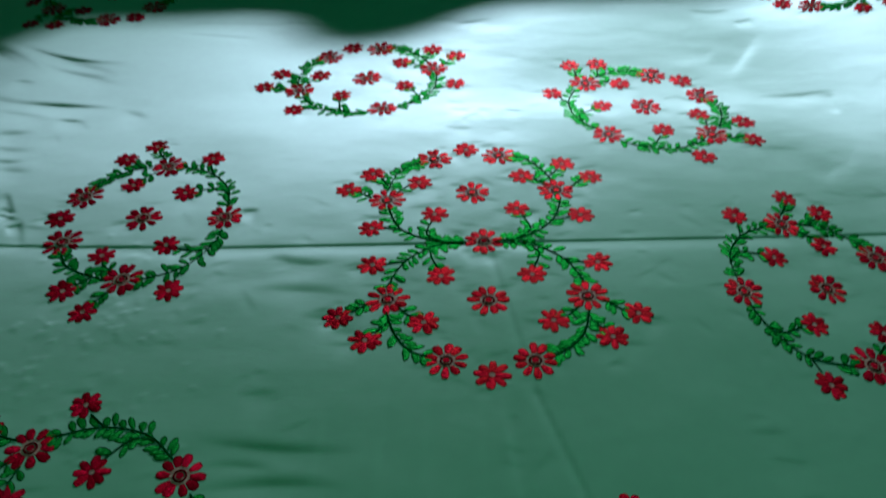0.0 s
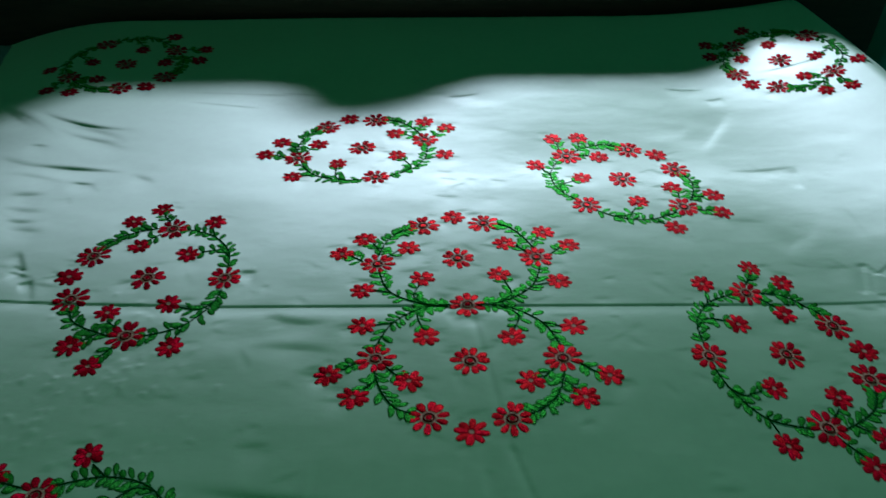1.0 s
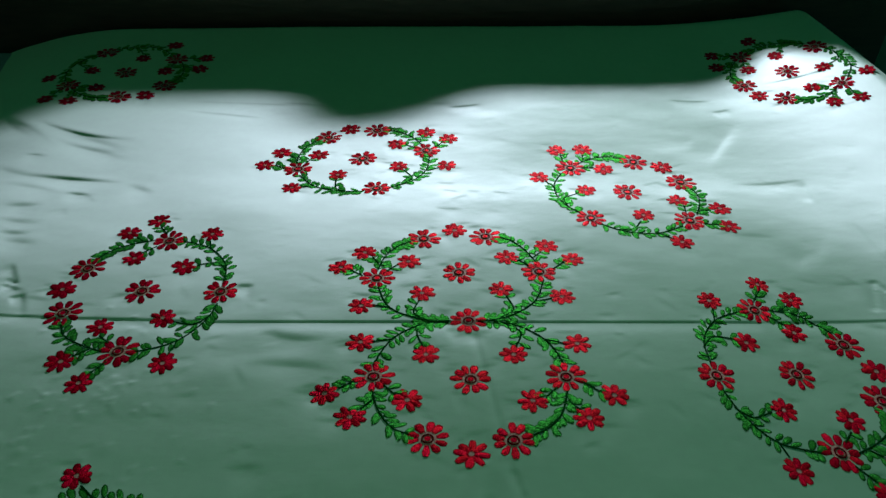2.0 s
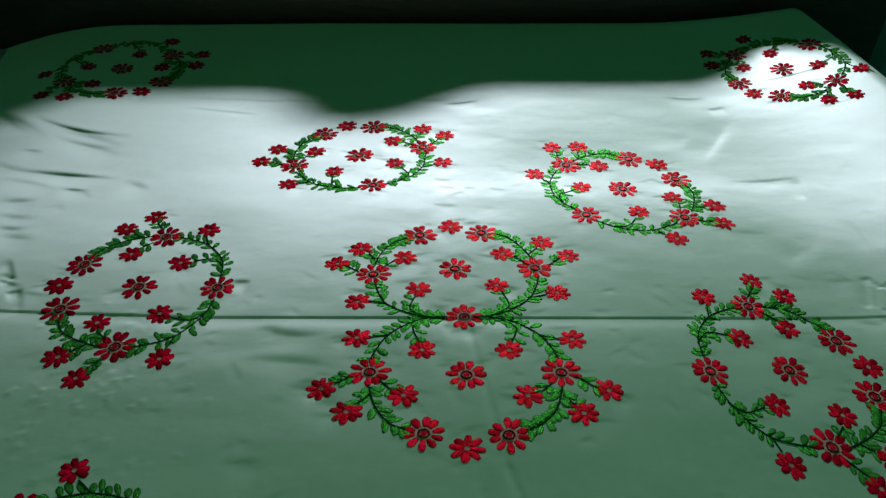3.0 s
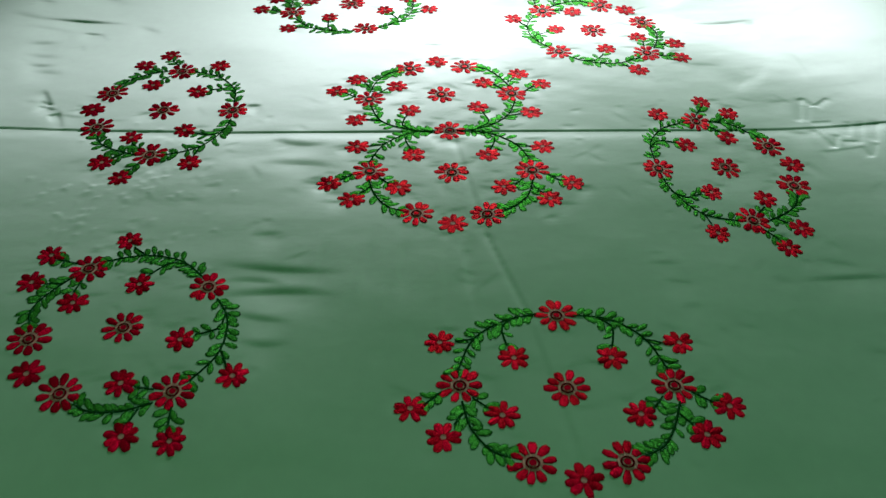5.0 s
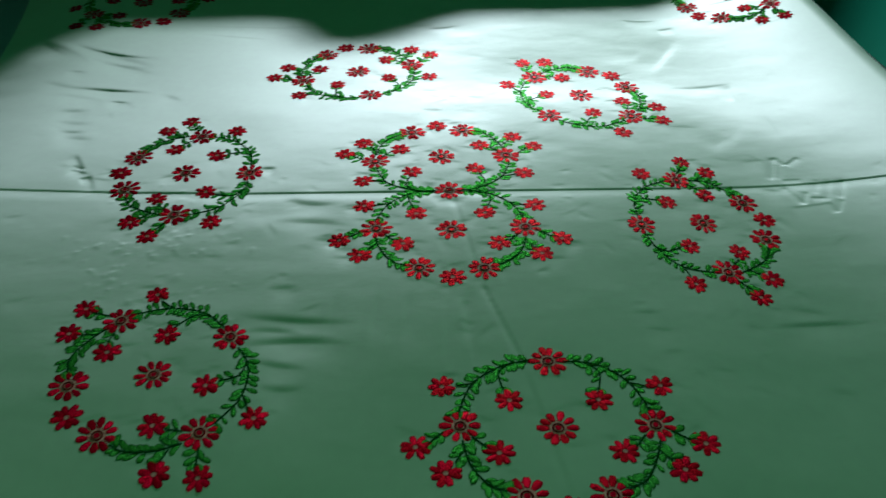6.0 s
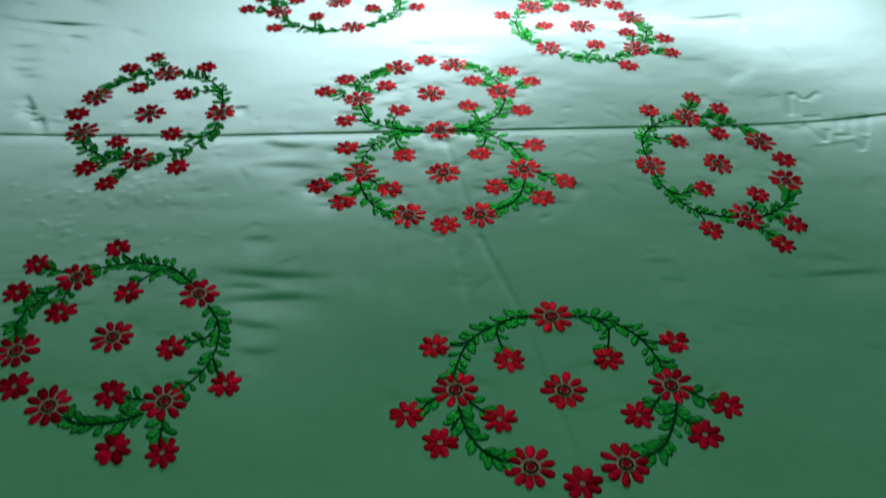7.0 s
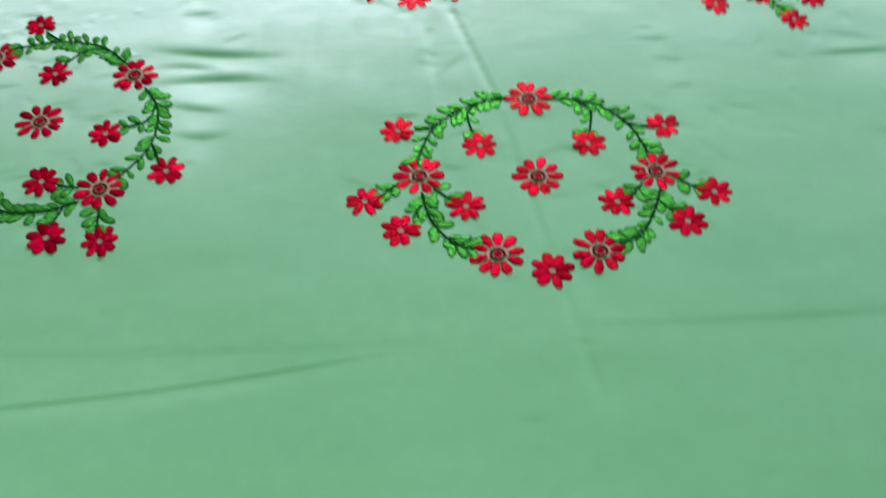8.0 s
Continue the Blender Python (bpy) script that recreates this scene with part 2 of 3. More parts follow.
def smooth_noise(cells, amount, stretch=1.0):
    """Soft uneven swells over the whole sheet."""
    nx, ny = cells, max(3, int(cells * stretch))
    rough = rng.normal(0, 1, (ny + 3, nx + 3))
    u, v = np.linspace(0, nx, len(GX)), np.linspace(0, ny, len(GY))
    iu, iv = np.minimum(u.astype(int), nx - 1), np.minimum(v.astype(int), ny - 1)
    fu, fv = u - iu, v - iv
    fu, fv = (fu * fu * (3 - 2 * fu))[None, :], (fv * fv * (3 - 2 * fv))[:, None]
    a, b = rough[np.ix_(iv, iu)], rough[np.ix_(iv, iu + 1)]
    c, d = rough[np.ix_(iv + 1, iu)], rough[np.ix_(iv + 1, iu + 1)]
    return amount * ((a * (1 - fu) + b * fu) * (1 - fv) + (c * (1 - fu) + d * fu) * fv)


RELIEF += smooth_noise(9, 0.0022) + smooth_noise(22, 0.0006) + smooth_noise(45, 0.00012, 1.6) + smooth_noise(90, 0.00003, 1.5) + smooth_noise(9, 0.00014, 9.0) * np.clip(smooth_noise(7, 1.0), 0, 1)

# fold lines where the sheet lay folded: they meet in its middle
for x0, y0, x1, y1 in ((-1.3, 0.043, -0.35, -0.004), (-0.36, -0.004, 0.02, -0.005), (0.0, -0.005, 0.42, -0.004), (0.40, -0.004, 1.3, -0.001)):
    fold(x0, y0, x1, y1, 0.0010, 0.0014, 0.0, 0.05, 0.0, 12.0)
fold(0.003, 0.01, 0.038, -0.26, 0.0006, 0.0026, 0.2, 0.1)
fold(0.034, -0.24, 0.075, -0.40, 0.0008, 0.0024, 0.2, 0.1)
fold(0.070, -0.385, 0.125, -0.76, 0.0006, 0.0028, 0.2, 0.15)
fold(0.012, -0.42, 0.0, -0.24, 0.0005, 0.005, 0.4, 0.3)
# creases and soft folds: from, to, depth and width in millimetres
LEFT_FOLDS = [
    (-0.790, 0.569, -0.639, 0.516, 5, 10),
    (-0.906, 0.607, -0.816, 0.520, 5, 18),
    (-0.745, 0.507, -0.630, 0.458, 4, 16),
    (-0.746, 0.374, -0.614, 0.357, 5, 9),
    (-0.668, 0.320, -0.630, 0.314, 3, 7),
    (-0.555, 0.654, -0.326, 0.642, 2, 3.5),
    (-0.530, 0.615, -0.390, 0.593, 2, 3.5),
    (-0.750, 0.280, -0.702, 0.281, 3, 12),
    (-0.725, 0.208, -0.684, 0.203, 3, 10),
    (-0.658, 0.274, -0.647, 0.253, 2, 5),
    (-0.632, 0.314, -0.612, 0.293, 2, 5),
    (-0.788, 0.443, -0.755, 0.439, 2, 7),
    (-0.759, 0.513, -0.643, 0.467, 3, 13),
    (-0.908, 0.601, -0.770, 0.487, 3, 13),
    (-0.816, 0.403, -0.744, 0.375, 3, 13),
    (-0.742, 0.244, -0.682, 0.233, 3, 13),
    (-0.713, 0.181, -0.662, 0.171, 3, 13),
    (-0.723, 0.474, -0.620, 0.430, 3, 13),
    (-0.786, 0.340, -0.690, 0.314, 3, 13),
    (-0.573, 0.343, -0.531, 0.316, 3, 13),
]
STAR_CREASES = [
    (-0.668, 0.121, -0.642, 0.076, 2.5, 4),
    (-0.663, 0.075, -0.634, 0.061, 2.5, 4),
    (-0.637, 0.046, -0.623, 0.053, 2.5, 4),
    (-0.662, 0.090, -0.643, 0.078, 2, 4),
    (-0.630, 0.064, -0.606, 0.008, 1.5, 5),
    (-0.620, 0.047, -0.582, 0.039, 2, 7),
    (-0.330, 0.071, -0.308, 0.070, 2, 6),
]
MIDDLE_FOLDS = [
    (-0.267, -0.025, -0.199, -0.037, 3, 12),
    (-0.275, -0.095, -0.182, -0.104, 3.5, 16),
    (-0.216, -0.134, -0.162, -0.139, 2.5, 12),
    (-0.262, -0.022, -0.253, -0.045, 1.5, 6),
    (-0.191, -0.111, -0.176, -0.115, 1.5, 5),
    (-0.101, -0.069, -0.083, -0.080, 1.5, 5),
    (-0.105, -0.097, -0.083, -0.100, 1.5, 6),
]
RIGHT_FOLDS = [
    (0.579, 0.588, 0.488, 0.475, 5, 22),
    (0.480, 0.539, 0.447, 0.488, 3, 14),
    (0.525, 0.367, 0.628, 0.376, 2.5, 8),
    (0.633, 0.367, 0.621, 0.305, 3, 5),
    (0.589, 0.204, 0.521, 0.121, 4, 18),
    (0.654, 0.235, 0.649, 0.142, 1.5, 6),
    (0.550, 0.624, 0.585, 0.632, 2, 5),
    (0.338, 0.357, 0.373, 0.371, 1.5, 6),
    (0.448, 0.196, 0.506, 0.193, 1.5, 10),
]
BACK_CREASES = [
    (-0.350, 0.648, -0.253, 0.635, 2, 3.5),
    (-0.081, 0.662, -0.002, 0.657, 2.5, 4),
    (-0.002, 0.642, 0.059, 0.655, 2.5, 4),
    (-0.033, 0.365, -0.005, 0.361, 2, 6),
    (-0.030, 0.340, 0.002, 0.333, 2, 6),
    (-0.012, 0.306, 0.018, 0.323, 2, 6),
    (-0.037, 0.282, -0.000, 0.278, 2, 6),
    (0.064, 0.337, 0.091, 0.331, 2, 6),
    (0.019, 0.336, 0.040, 0.334, 1.5, 5),
    (-0.150, 0.448, -0.127, 0.444, 1.5, 5),
    (-0.147, 0.394, -0.121, 0.398, 1.5, 5),
    (-0.253, 0.446, -0.226, 0.440, 1.5, 5),
    (-0.169, 0.323, -0.135, 0.308, 1.5, 6),
]
NEAR_LEFT_FOLDS = [
    (-0.294, -0.300, -0.176, -0.314, 4, 11),
    (-0.292, -0.335, -0.233, -0.341, 2.5, 9),
    (-0.286, -0.361, -0.177, -0.362, 5, 12),
    (-0.276, -0.384, -0.219, -0.397, 3, 9),
    (-0.261, -0.424, -0.216, -0.428, 2.5, 9),
    (-0.000, -0.281, 0.012, -0.285, 1.5, 6),
    (-0.007, -0.315, 0.013, -0.326, 2, 6),
    (-0.012, -0.331, 0.011, -0.340, 2, 6),
    (-0.279, -0.217, -0.270, -0.223, 1.5, 4),
    (-0.274, -0.246, -0.239, -0.245, 1.5, 8),
    (0.008, -0.192, 0.013, -0.214, 2, 6),
]
NEAR_RIGHT_FOLDS = [
    (0.255, -0.339, 0.290, -0.345, 3, 6),
    (0.450, -0.346, 0.550, -0.344, 4.5, 9),
    (0.449, -0.304, 0.461, -0.311, 2, 4),
    (0.399, -0.339, 0.422, -0.348, 1.5, 9),
    (0.475, -0.310, 0.523, -0.325, 2, 9),
    (0.247, -0.309, 0.280, -0.309, 2, 8),
    (0.400, -0.393, 0.408, -0.394, 1.5, 4),
    (0.264, -0.388, 0.292, -0.385, 1.5, 9),
    (0.464, -0.453, 0.496, -0.461, 2, 12),
    (0.286, -0.250, 0.299, -0.251, 1, 5),
    (0.258, -0.436, 0.270, -0.439, 1, 5),
]
CRUMPLED_MARKS = [
    (0.615, 0.086, 0.584, 0.011, 3, 4),
    (0.615, 0.086, 0.626, 0.057, 3, 4),
    (0.625, 0.057, 0.657, 0.081, 3, 4),
    (0.619, 0.059, 0.598, 0.012, 1.5, 5),
    (0.598, 0.012, 0.636, 0.011, 2, 5),
    (0.596, -0.005, 0.611, -0.064, 2.5, 4.5),
    (0.629, -0.026, 0.609, -0.064, 3, 4),
    (0.663, 0.008, 0.643, -0.037, 2, 4),
    (0.626, -0.044, 0.652, -0.047, 2.5, 4),
    (0.683, 0.007, 0.652, -0.060, 2, 4.5),
    (0.707, 0.004, 0.678, -0.056, 2.5, 5),
    (0.678, -0.056, 0.654, -0.092, 2, 4),
    (0.649, -0.059, 0.654, -0.092, 2, 4),
    (0.579, -0.071, 0.646, -0.065, 1.5, 6),
    (0.563, 0.167, 0.509, 0.103, 3, 14),
    (0.544, 0.072, 0.599, 0.072, 1.5, 8),
    (0.543, -0.015, 0.596, -0.026, 2.5, 9),
]
HEAD_FOLDS = [
    (0.706, 0.728, 0.847, 0.760, 2.5, 4),
    (0.550, 0.628, 0.585, 0.635, 2, 5),
    (0.475, 0.676, 0.549, 0.671, 2, 6),
    (0.566, 0.575, 0.482, 0.449, 4, 16),
    (0.823, 0.905, 0.857, 0.876, 2, 8),
]
NEAR_CREASES = [
    (-0.458, -0.706, -0.079, -0.680, 2.4, 2.6),
    (-0.473, -0.648, -0.020, -0.666, 1.2, 9),
    (0.100, -0.659, 0.522, -0.657, 1.5, 8),
]
for folds in (LEFT_FOLDS, STAR_CREASES, MIDDLE_FOLDS, RIGHT_FOLDS, BACK_CREASES, NEAR_LEFT_FOLDS, NEAR_RIGHT_FOLDS, CRUMPLED_MARKS, HEAD_FOLDS, NEAR_CREASES):
    for x0, y0, x1, y1, deep, wide in folds:
        # soft folds run out slowly past their ends and bow a little
        more = 0.0 if folds is CRUMPLED_MARKS else 0.3 if wide > 6 else 0.15
        ex, ey = more * (x1 - x0), more * (y1 - y0)
        x0, y0, x1, y1 = x0 - ex, y0 - ey, x1 + ex, y1 + ey
        bow = (-0.02 if folds is NEAR_CREASES else rng.normal(0, 0.05)) * math.hypot(x1 - x0, y1 - y0)
        if wide > 12:
            fold(x0, y0, x1, y1, deep * (0.0003 if folds is LEFT_FOLDS else 0.00012 if folds is RIGHT_FOLDS else 0.0004 if folds is MIDDLE_FOLDS else 0.0002), wide * 0.0008, 0.2, 0.5, bow)
        elif wide > 6:
            fold(x0, y0, x1, y1, deep * (0.00040 if folds is LEFT_FOLDS else 0.00042 if folds in (NEAR_LEFT_FOLDS, MIDDLE_FOLDS) else 0.00026), wide * 0.0008, 0.3, 0.5, bow, 3.6)
        elif folds is CRUMPLED_MARKS:
            fold(x0, y0, x1, y1, deep * 0.00022, wide * 0.0005, 0.0, 0.15, 0.0, 5.0)
        else:
            fold(x0, y0, x1, y1, deep * (0.00042 if folds is STAR_CREASES else 0.00022 if math.hypot(x1 - x0, y1 - y0) > 0.07 else 0.00013), wide * 0.0008, 0.2, 0.3, bow, 4.5)


# ---- the embroidery ----
# flowers of one wreath: across, along, radius, petals; the first stands nearest to the sheet's middle
FLOWERS = [(0.0, 0.1113, 0.0232, 10), (0.0, -0.0013, 0.0235, 10), (0.0, -0.1162, 0.0185, 8)]
for side in (-1, 1):
    FLOWERS += [(side * a, b, r, k) for a, b, r, k in (
        (0.1169, 0.0034, 0.0240, 10), (0.0470, -0.0959, 0.0240, 10), (0.0551, 0.0440, 0.0170, 8), (0.0730, -0.0358, 0.0175, 8),
        (0.1376, 0.0670, 0.0172, 8), (0.1702, -0.0264, 0.0172, 8), (0.1360, -0.0632, 0.0178, 8))]
# stems of one half: their points, and whether leaves grow from them
STEMS = [
    ([(0.022, 0.112), (0.062, 0.103), (0.100, 0.072), (0.117, 0.026)], 15),
    ([(0.048, 0.108), (0.066, 0.090), (0.060, 0.060)], 4),
    ([(0.098, 0.074), (0.122, 0.068)], 0),
    ([(0.117, -0.018), (0.106, -0.052), (0.088, -0.078), (0.068, -0.090)], 13),
    ([(0.103, -0.012), (0.088, -0.028)], 2),
    ([(0.136, -0.004), (0.155, -0.020)], 3),
    ([(0.114, -0.034), (0.126, -0.050)], 2),
]
# wreaths: the sheet's place of a wreath and its two axes
WREATHS = [
    ((1.019, -0.022), (0.036, 0.944), (0.101, -0.498)),
    ((1.038, -0.014), (0.049, 0.980), (-0.004, -0.111)),
    ((-1.040, -0.070), (0.029, -0.961), (-0.007, 0.104)),
    ((0.610, -0.813), (0.758, 0.555), (-0.401, -0.398)),
    ((0.013, -1.046), (0.988, -0.026), (-0.459, 0.062)),
    ((-0.015, 1.054), (-0.934, -0.029), (0.415, -0.102)),
    ((-0.997, -0.299), (0.267, -0.916), (-0.171, 0.447)),
    ((-0.738, 0.745), (-0.740, -0.757), (0.303, 0.338)),
    ((0.854, 0.543), (-0.633, 0.885), (-0.714, 0.785)),
    ((0.709, -0.651), (0.805, 0.759), (0.760, 0.768)),
]


def on_sheet(w, a, b):
    (ax, ay), (bx, by), (ox, oy) = w
    return ox + a * ax + b * bx, oy + a * ay + b * by


# small puckers that the stitching draws into the cloth
for n, w in enumerate(WREATHS):
    for a, b, r, k in FLOWERS:
        for _ in range(4 if n in (1, 2) else 3):
            turn = rng.uniform(0, 2 * math.pi)
            x, y = on_sheet(w, a + math.cos(turn) * r * 1.2, b + math.sin(turn) * r * 1.3)
            long, lean = rng.uniform(0.02, 0.06), rng.normal(0, 0.35)
            fold(x - long / 2, y - lean * long / 2, x + long / 2, y + lean * long / 2, rng.uniform(0.00012, 0.0004), rng.uniform(0.0032, 0.0060), 0.0, 0.5, 0.0, 4.5)

# the cloth is drawn together round the flower in the sheet's middle
for _ in range(16):
    turn = rng.uniform(0, 2 * math.pi)
    x, y = 0.005 + 0.045 * math.cos(turn), 0.028 * math.sin(turn)
    fold(x - 0.02, y - rng.normal(0, 0.006), x + 0.02, y + rng.normal(0, 0.006), rng.uniform(0.0001, 0.00028), rng.uniform(0.004, 0.007), 0.0, 0.5, 0.0, 4.5)

# small wrinkles all over, and a patch of tiny blisters
for _ in range(420):
    x, y = rng.uniform(-1.0, 1.0), rng.uniform(-0.85, 0.75)
    long, lean = rng.uniform(0.010, 0.045), rng.normal(0, 0.8)
    fold(x - long / 2, y - lean * long / 2, x + long / 2, y + lean * long / 2, rng.uniform(0.00006, 0.00028) * (1.0 if y < 0.1 else 0.45), rng.uniform(0.0028, 0.0055), 0.6, 0.5)
for _ in range(130):
    x, y = rng.normal(-0.48, 0.06), rng.normal(-0.15, 0.08)
    fold(x, y, x + rng.uniform(0.004, 0.014), y + rng.normal(0, 0.004), -rng.uniform(0.00010, 0.00036), rng.uniform(0.0025, 0.0040), 0.4, 0.4)
# upright hanging lines near the middle
for x in (-0.19, -0.13, -0.085, -0.03, 0.0):
    fold(x, -0.42 + rng.uniform(-0.02, 0.06), x + 0.012, -0.24, 0.0004, 0.005, 0.6, 0.4)

REST = BED + RELIEF + rise(*np.meshgrid(GX, GY))


def height(x, y):
    """The sheet's height at a place."""
    u, v = np.clip((np.asarray(x) - GX[0]) / SX, 0, len(GX) - 2), np.clip((np.asarray(y) - GY[0]) / SY, 0, len(GY) - 2)
    i, j = u.astype(int), v.astype(int)
    fu, fv = u - i, v - j
    return (REST[j, i] * (1 - fu) + REST[j, i + 1] * fu) * (1 - fv) + (REST[j + 1, i] * (1 - fu) + REST[j + 1, i + 1] * fu) * fv


def bend(u, low, high, r, flare=0.12):
    """Where the cloth at u lies across the bed, and how far it has dropped over the mattress edge. flare: how far it hangs out past the higher edge."""
    def over(s, slope):
        turn = np.clip(s / r, 0, math.pi / 2)
        return r * np.sin(turn) + slope * np.maximum(0, s - r * math.pi / 2), r * (1 - np.cos(turn)) + np.maximum(0, s - r * math.pi / 2)
    out_high, drop_high = over(np.maximum(0, u - (high - r)), flare)
    out_low, drop_low = over(np.maximum(0, (low + r) - u), 0.12)
    return np.clip(u, low + r, high - r) + out_high - out_low, drop_high + drop_low


def sheet_mesh():
    me = bpy.data.meshes.new("bed_sheet")
    # the sheet's side draws in a little towards the head
    high = BX1 - 0.15 * np.clip(GY - 0.3, 0, 0.75)[:, None] ** 2
    px, dx = bend(GX[None, :], BX0, high, 0.07)
    yy, dy = bend(GY, BY0, BY1, 0.07, 0.0)
    py, dy = np.broadcast_to(yy[:, None], px.shape), np.broadcast_to(dy[:, None], px.shape)
    drop = np.minimum(np.hypot(dx, dy), 0.44)
    hem = np.minimum(1, drop / 0.12)
    wave = 0.012 * hem * (np.sin(26 * py + 3 * np.sin(7 * py)) + np.sin(23 * px + 2 * np.sin(9 * px)))
    px, py = px + wave * np.sign(px) * (dx > 0.02), py - wave * ((dy > 0.02) & (py < 0))
    co = np.stack([px, py, REST - drop], -1).reshape(-1, 3)
    ny, nx = RELIEF.shape
    idx = np.arange(nx * ny).reshape(ny, nx)
    quads = np.stack([idx[:-1, :-1], idx[:-1, 1:], idx[1:, 1:], idx[1:, :-1]], -1).reshape(-1, 4)
    me.vertices.add(len(co))
    me.vertices.foreach_set("co", co.ravel())
    me.loops.add(quads.size)
    me.loops.foreach_set("vertex_index", quads.ravel())
    me.polygons.add(len(quads))
    me.polygons.foreach_set("loop_start", np.arange(0, quads.size, 4))
    me.update(calc_edges=True)
    u, v = np.meshgrid(GX, GY)
    # the threads bow a little where the sheet is pulled over the sides, and run askew towards its foot
    uv = np.stack([u, v + np.where(u > 0, 0.12, 0.02) * u * u + 0.25 * np.maximum(0, u - 0.5) ** 2 - 0.01 * np.tanh((u + 0.05) / 0.3) * np.clip((0.15 - v) / 0.4, 0, 1)], -1).reshape(-1, 2)
    me.uv_layers.new(name="weave").data.foreach_set("uv", uv[quads.ravel()].ravel())
    return me


bed_sheet = part("bed_sheet", sheet_mesh(), CLOTH)
tagged(bed_sheet, "mint green satin cotton bed sheet with embroidered red flower wreaths, creased", "bed sheet")


class Stitching:
    """Gathers raised stitched pieces in a wreath's plane and lays them on the sheet."""

    def __init__(self, w):
        self.w, self.co, self.uv, self.faces, self.slots = w, [], [], [], []

    def pad(self, a, b, turn, long, wide, high, slot=0, tip=0.36, root=0.3, base=0.0):
        """A padded oval from a place outwards."""
        first = len(self.co)
        ca, sa = math.cos(turn), math.sin(turn)
        for t, wd in ((0, root), (0.2, 0.68), (0.55, 1), (0.85, 0.80), (1, tip)):
            for s in (-1, -0.55, 0, 0.55, 1):
                l, d = t * long, s * wd * wide
                h = high * (1 - s * s) * (0.35 + 0.65 * math.sin(math.pi * min(1, 0.1 + 0.85 * t))) + base - 0.0002
                self.co.append((a + l * ca - d * sa, b + l * sa + d * ca, h))
                self.uv.append((t, s))
        for i in range(4):
            for j in range(4):
                k = first + 5 * i + j
                self.faces.append((k, k + 5, k + 6, k + 1))
                self.slots.append(slot)

    def ring(self, a, b, r, thick, high, slot=0, sides=14):
        first = len(self.co)
        for i in range(sides):
            turn = 2 * math.pi * i / sides
            for j, (rr, h) in enumerate(((r - thick, -0.0003), (r - thick * 0.4, high), (r + thick * 0.4, high), (r + thick, -0.0003))):
                self.co.append((a + rr * math.cos(turn), b + rr * math.sin(turn), h))
                self.uv.append((i / 2, j / 2 - 0.7))
        for i in range(sides):
            for j in range(3):
                p, q = first + 4 * i + j, first + 4 * ((i + 1) % sides) + j
                self.faces.append((p, p + 1, q + 1, q))
                self.slots.append(slot)

    def disc(self, a, b, r, high, slot=0, sides=14):
        first = len(self.co)
        self.co.append((a, b, high))
        self.uv.append((0.5, 0))
        for i in range(sides):
            turn = 2 * math.pi * i / sides
            self.co.append((a + r * math.cos(turn), b + r * math.sin(turn), high * 0.8))
            self.uv.append((0.5 + math.cos(turn) * 0.22, math.sin(turn) * 0.4))
        for i in range(sides):
            self.faces.append((first, first + 1 + i, first + 1 + (i + 1) % sides))
            self.slots.append(slot)

    def cord(self, points, wide, high, slot=0):
        first = len(self.co)
        for i, (a, b) in enumerate(points):
            p, q = points[max(0, i - 1)], points[min(len(points) - 1, i + 1)]
            ta, tb = q[0] - p[0], q[1] - p[1]
            long = math.hypot(ta, tb) or 1
            for s, h in ((-1, -0.0003), (-0.5, high * 0.8), (0, high), (0.5, high * 0.8), (1, -0.0003)):
                self.co.append((a - tb / long * s * wide, b + ta / long * s * wide, h))
                self.uv.append((i * 0.25, s * 0.4))
        for i in range(len(points) - 1):
            for j in range(4):
                k = first + 5 * i + j
                self.faces.append((k, k + 5, k + 6, k + 1))
                self.slots.append(slot)

    def done(self, name, mats, parent, label=""):
        co = np.array(self.co)
        x, y = on_sheet(self.w, co[:, 0], co[:, 1])
        z = height(x, y) + co[:, 2]
        me = bpy.data.meshes.new(name)
        me.from_pydata(np.stack([x, y, z], -1).tolist(), [], self.faces)
        layer = me.uv_layers.new(name="stitches")
        at = np.empty(len(me.loops), int)
        me.loops.foreach_get("vertex_index", at)
        layer.data.foreach_set("uv", np.array(self.uv)[at].ravel())
        for m in mats[:-1]:
            me.materials.append(m)
        ob = part(name, me, mats[-1], parent, label)
        me.polygons.foreach_set("material_index", self.slots)
        return ob


def flower(w, a, b, r, petals, parent):
    """A large flower has a ringed eye and a pale ground; a small one's petals nearly meet. The petals stand apart."""
    s = Stitching(w)
    r *= 1.06 * random.uniform(0.97, 1.03)
    start = random.uniform(0, 6.28)
    big = petals > 8
    inner = 0.40 if big else 0.16
    s.disc(a, b, r * (0.44 if big else 0.24), 0.0002, 1)
    if big:
        s.ring(a, b, r * 0.25, r * 0.055, 0.0009, 2)
        s.disc(a, b, r * 0.15, 0.0009, 0)
    for i in range(petals):
        turn = start + 2 * math.pi * (i + random.uniform(-0.14, 0.14)) / petals
        long = r * random.uniform(0.92, 1.07) - r * inner
        wide = r * (0.21 if big else 0.27) * random.uniform(0.86, 1.10)
        at = a + math.cos(turn) * r * inner, b + math.sin(turn) * r * inner
        lean = turn + random.uniform(-0.10, 0.10)
        # a loose pale thread lies beside each petal
        s.pad(a + math.cos(turn) * r * 0.2, b + math.sin(turn) * r * 0.2, turn + math.pi / petals, r * random.uniform(0.38, 0.50), r * 0.035, 0.0002, 1)
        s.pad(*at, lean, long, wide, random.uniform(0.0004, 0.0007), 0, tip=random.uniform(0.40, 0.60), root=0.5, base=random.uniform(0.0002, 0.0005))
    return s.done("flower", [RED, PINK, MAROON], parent)


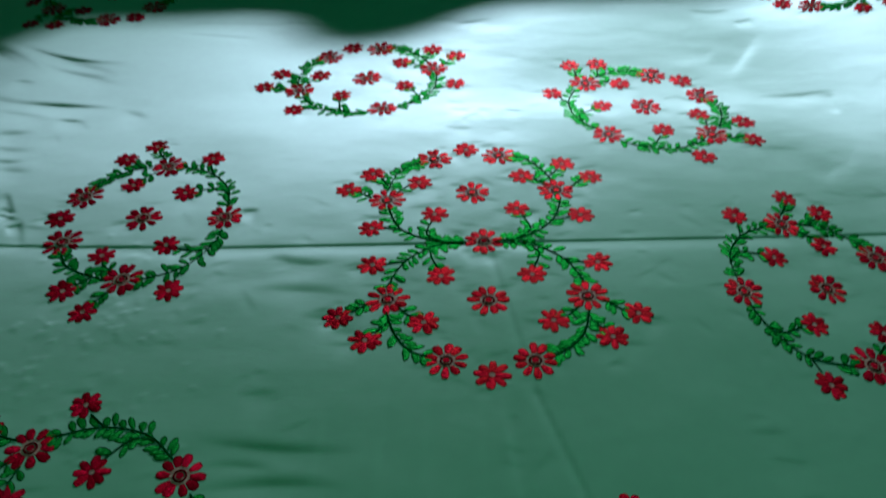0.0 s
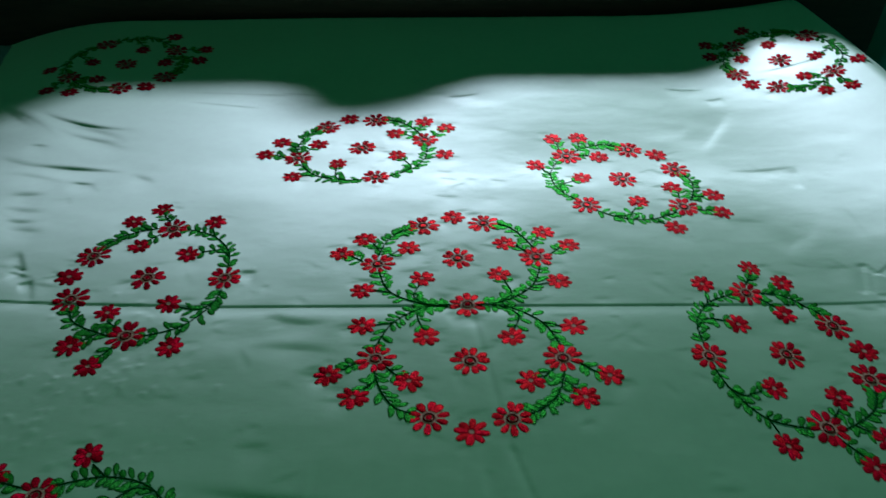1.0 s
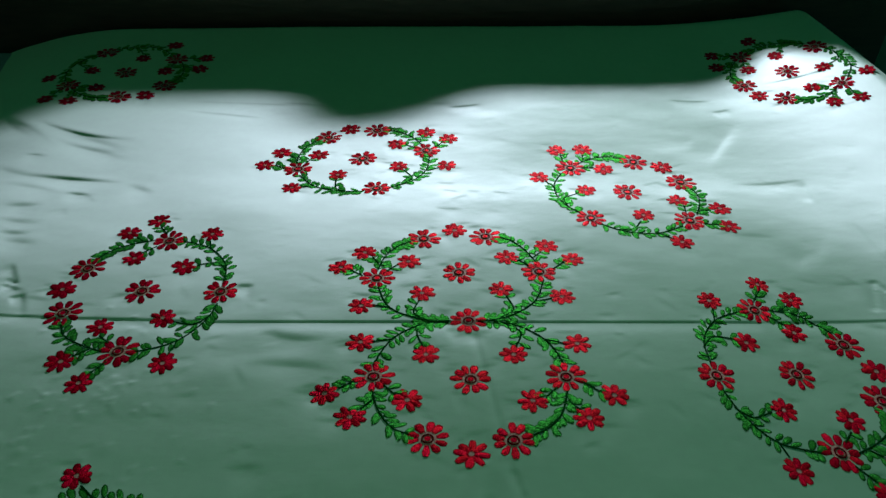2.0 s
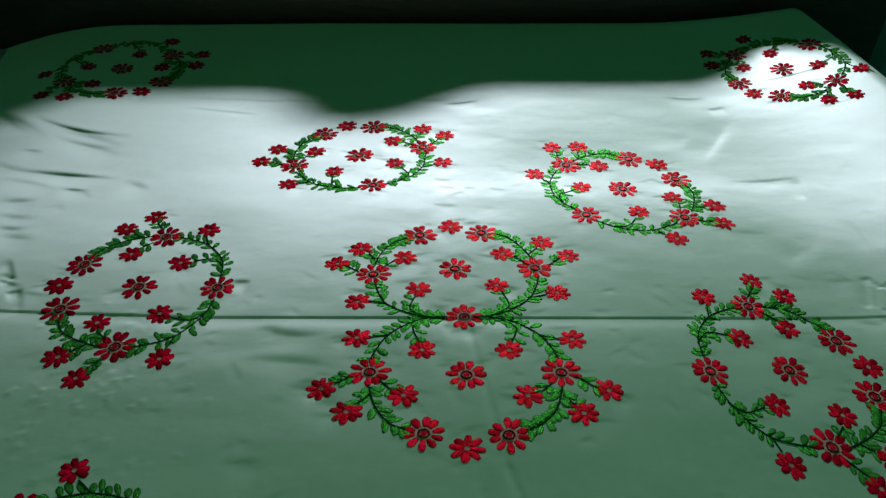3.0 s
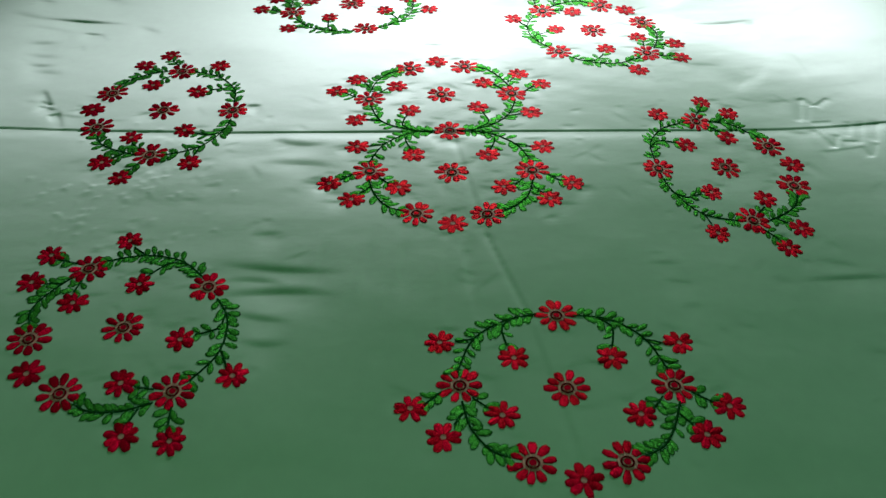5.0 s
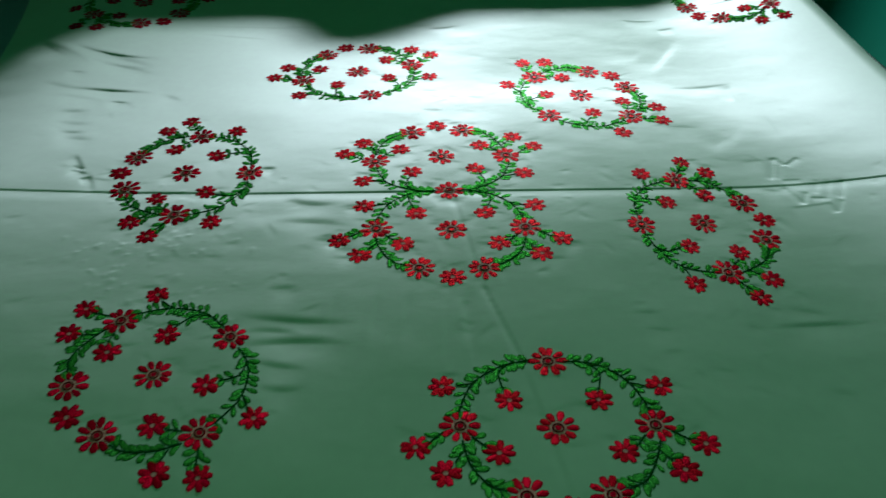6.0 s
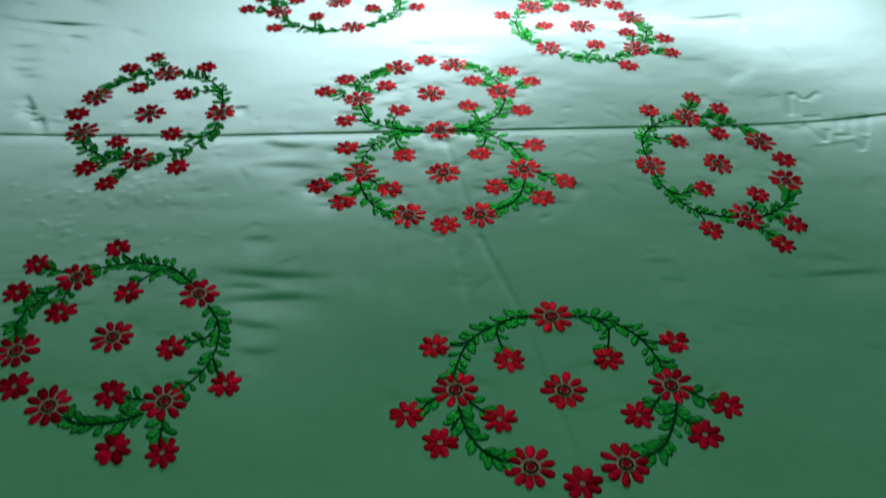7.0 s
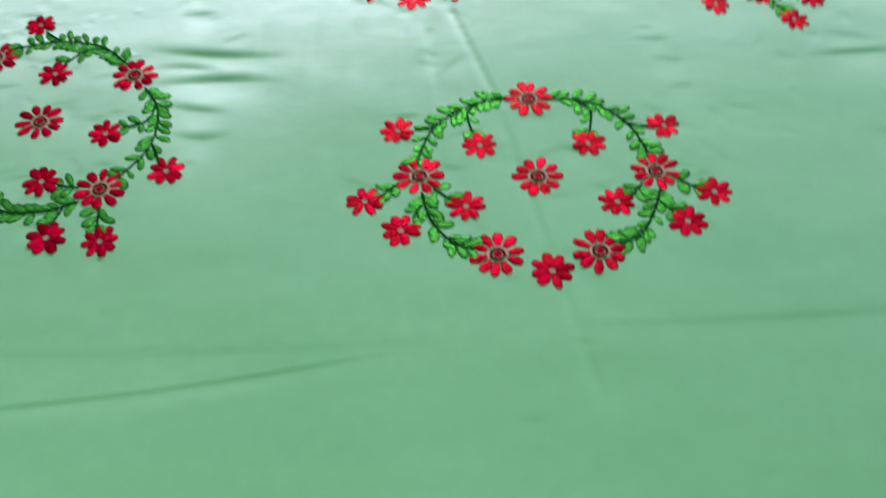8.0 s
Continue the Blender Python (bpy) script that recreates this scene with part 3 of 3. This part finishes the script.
def curve(points, n):
    """Points evenly along a smooth line through the given ones."""
    out, last = [], len(points) - 1
    for i in range(n + 1):
        t = i / n * last
        k = min(int(t), last - 1)
        f = t - k
        p0, p1, p2, p3 = points[max(0, k - 1)], points[k], points[k + 1], points[min(last, k + 2)]
        out.append(tuple(0.5 * (2 * p1[d] + (p2[d] - p0[d]) * f + (2 * p0[d] - 5 * p1[d] + 4 * p2[d] - p3[d]) * f * f + (3 * p1[d] - p0[d] - 3 * p2[d] + p3[d]) * f ** 3) for d in (0, 1)))
    return out


def wreath(w, shared):
    """One embroidered wreath: stems, flowers and leaves. shared: its first flower belongs to the neighbour."""
    s = Stitching(w)
    leaves = []
    for side in (-1, 1):
        for points, pairs in STEMS:
            line = curve([(side * (a + random.uniform(-0.002, 0.002)), b + random.uniform(-0.002, 0.002)) for a, b in points], 14)
            s.cord(line, 0.0015, 0.0009)
            for i in range(pairs):
                f = (i + random.uniform(0.4, 0.8)) / (pairs + 0.2) * 14
                k = min(int(f), 13)
                p, q = line[k], line[k + 1]
                turn = math.atan2(q[1] - p[1], q[0] - p[0])
                for way in (-1, 1):
                    if random.random() < 0.10:
                        continue
                    out = turn + way * random.uniform(0.65, 1.15)
                    leaves.append((p[0] + (q[0] - p[0]) * (f - k), p[1] + (q[1] - p[1]) * (f - k), out))
    ob = s.done("embroidered_wreath", [STEM], bed_sheet)
    for n, (a, b, r, k) in enumerate(FLOWERS):
        if not (shared and n == 0):
            flower(w, a + random.uniform(-0.001, 0.001), b + random.uniform(-0.001, 0.001), r, k, ob)
    for a, b, turn in leaves:
        leaf = Stitching(w)
        away = random.uniform(0.0, 0.0022)
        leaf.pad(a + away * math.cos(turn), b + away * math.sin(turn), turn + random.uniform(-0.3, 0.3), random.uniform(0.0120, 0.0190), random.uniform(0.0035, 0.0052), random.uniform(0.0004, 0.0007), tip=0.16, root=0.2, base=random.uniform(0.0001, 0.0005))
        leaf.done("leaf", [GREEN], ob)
    return ob


for n, w in enumerate(WREATHS):
    wreath(w, n == 2)

# ---- the lamp on the far wall ----
wall_lamp = new("wall_lamp")
wall_lamp.matrix_world = lamp_light.matrix_world.copy()
tagged(wall_lamp, "short white lamp batten on the green wall", "lamp")
part("housing", block(-0.17, 0.17, -0.045, 0.045, 0.006, 0.05, 0.008), WHITE_PLASTIC, wall_lamp)
part("bracket", block(-0.02, 0.02, -0.02, 0.02, 0.05, 0.13, 0.004), WHITE_PLASTIC, wall_lamp)
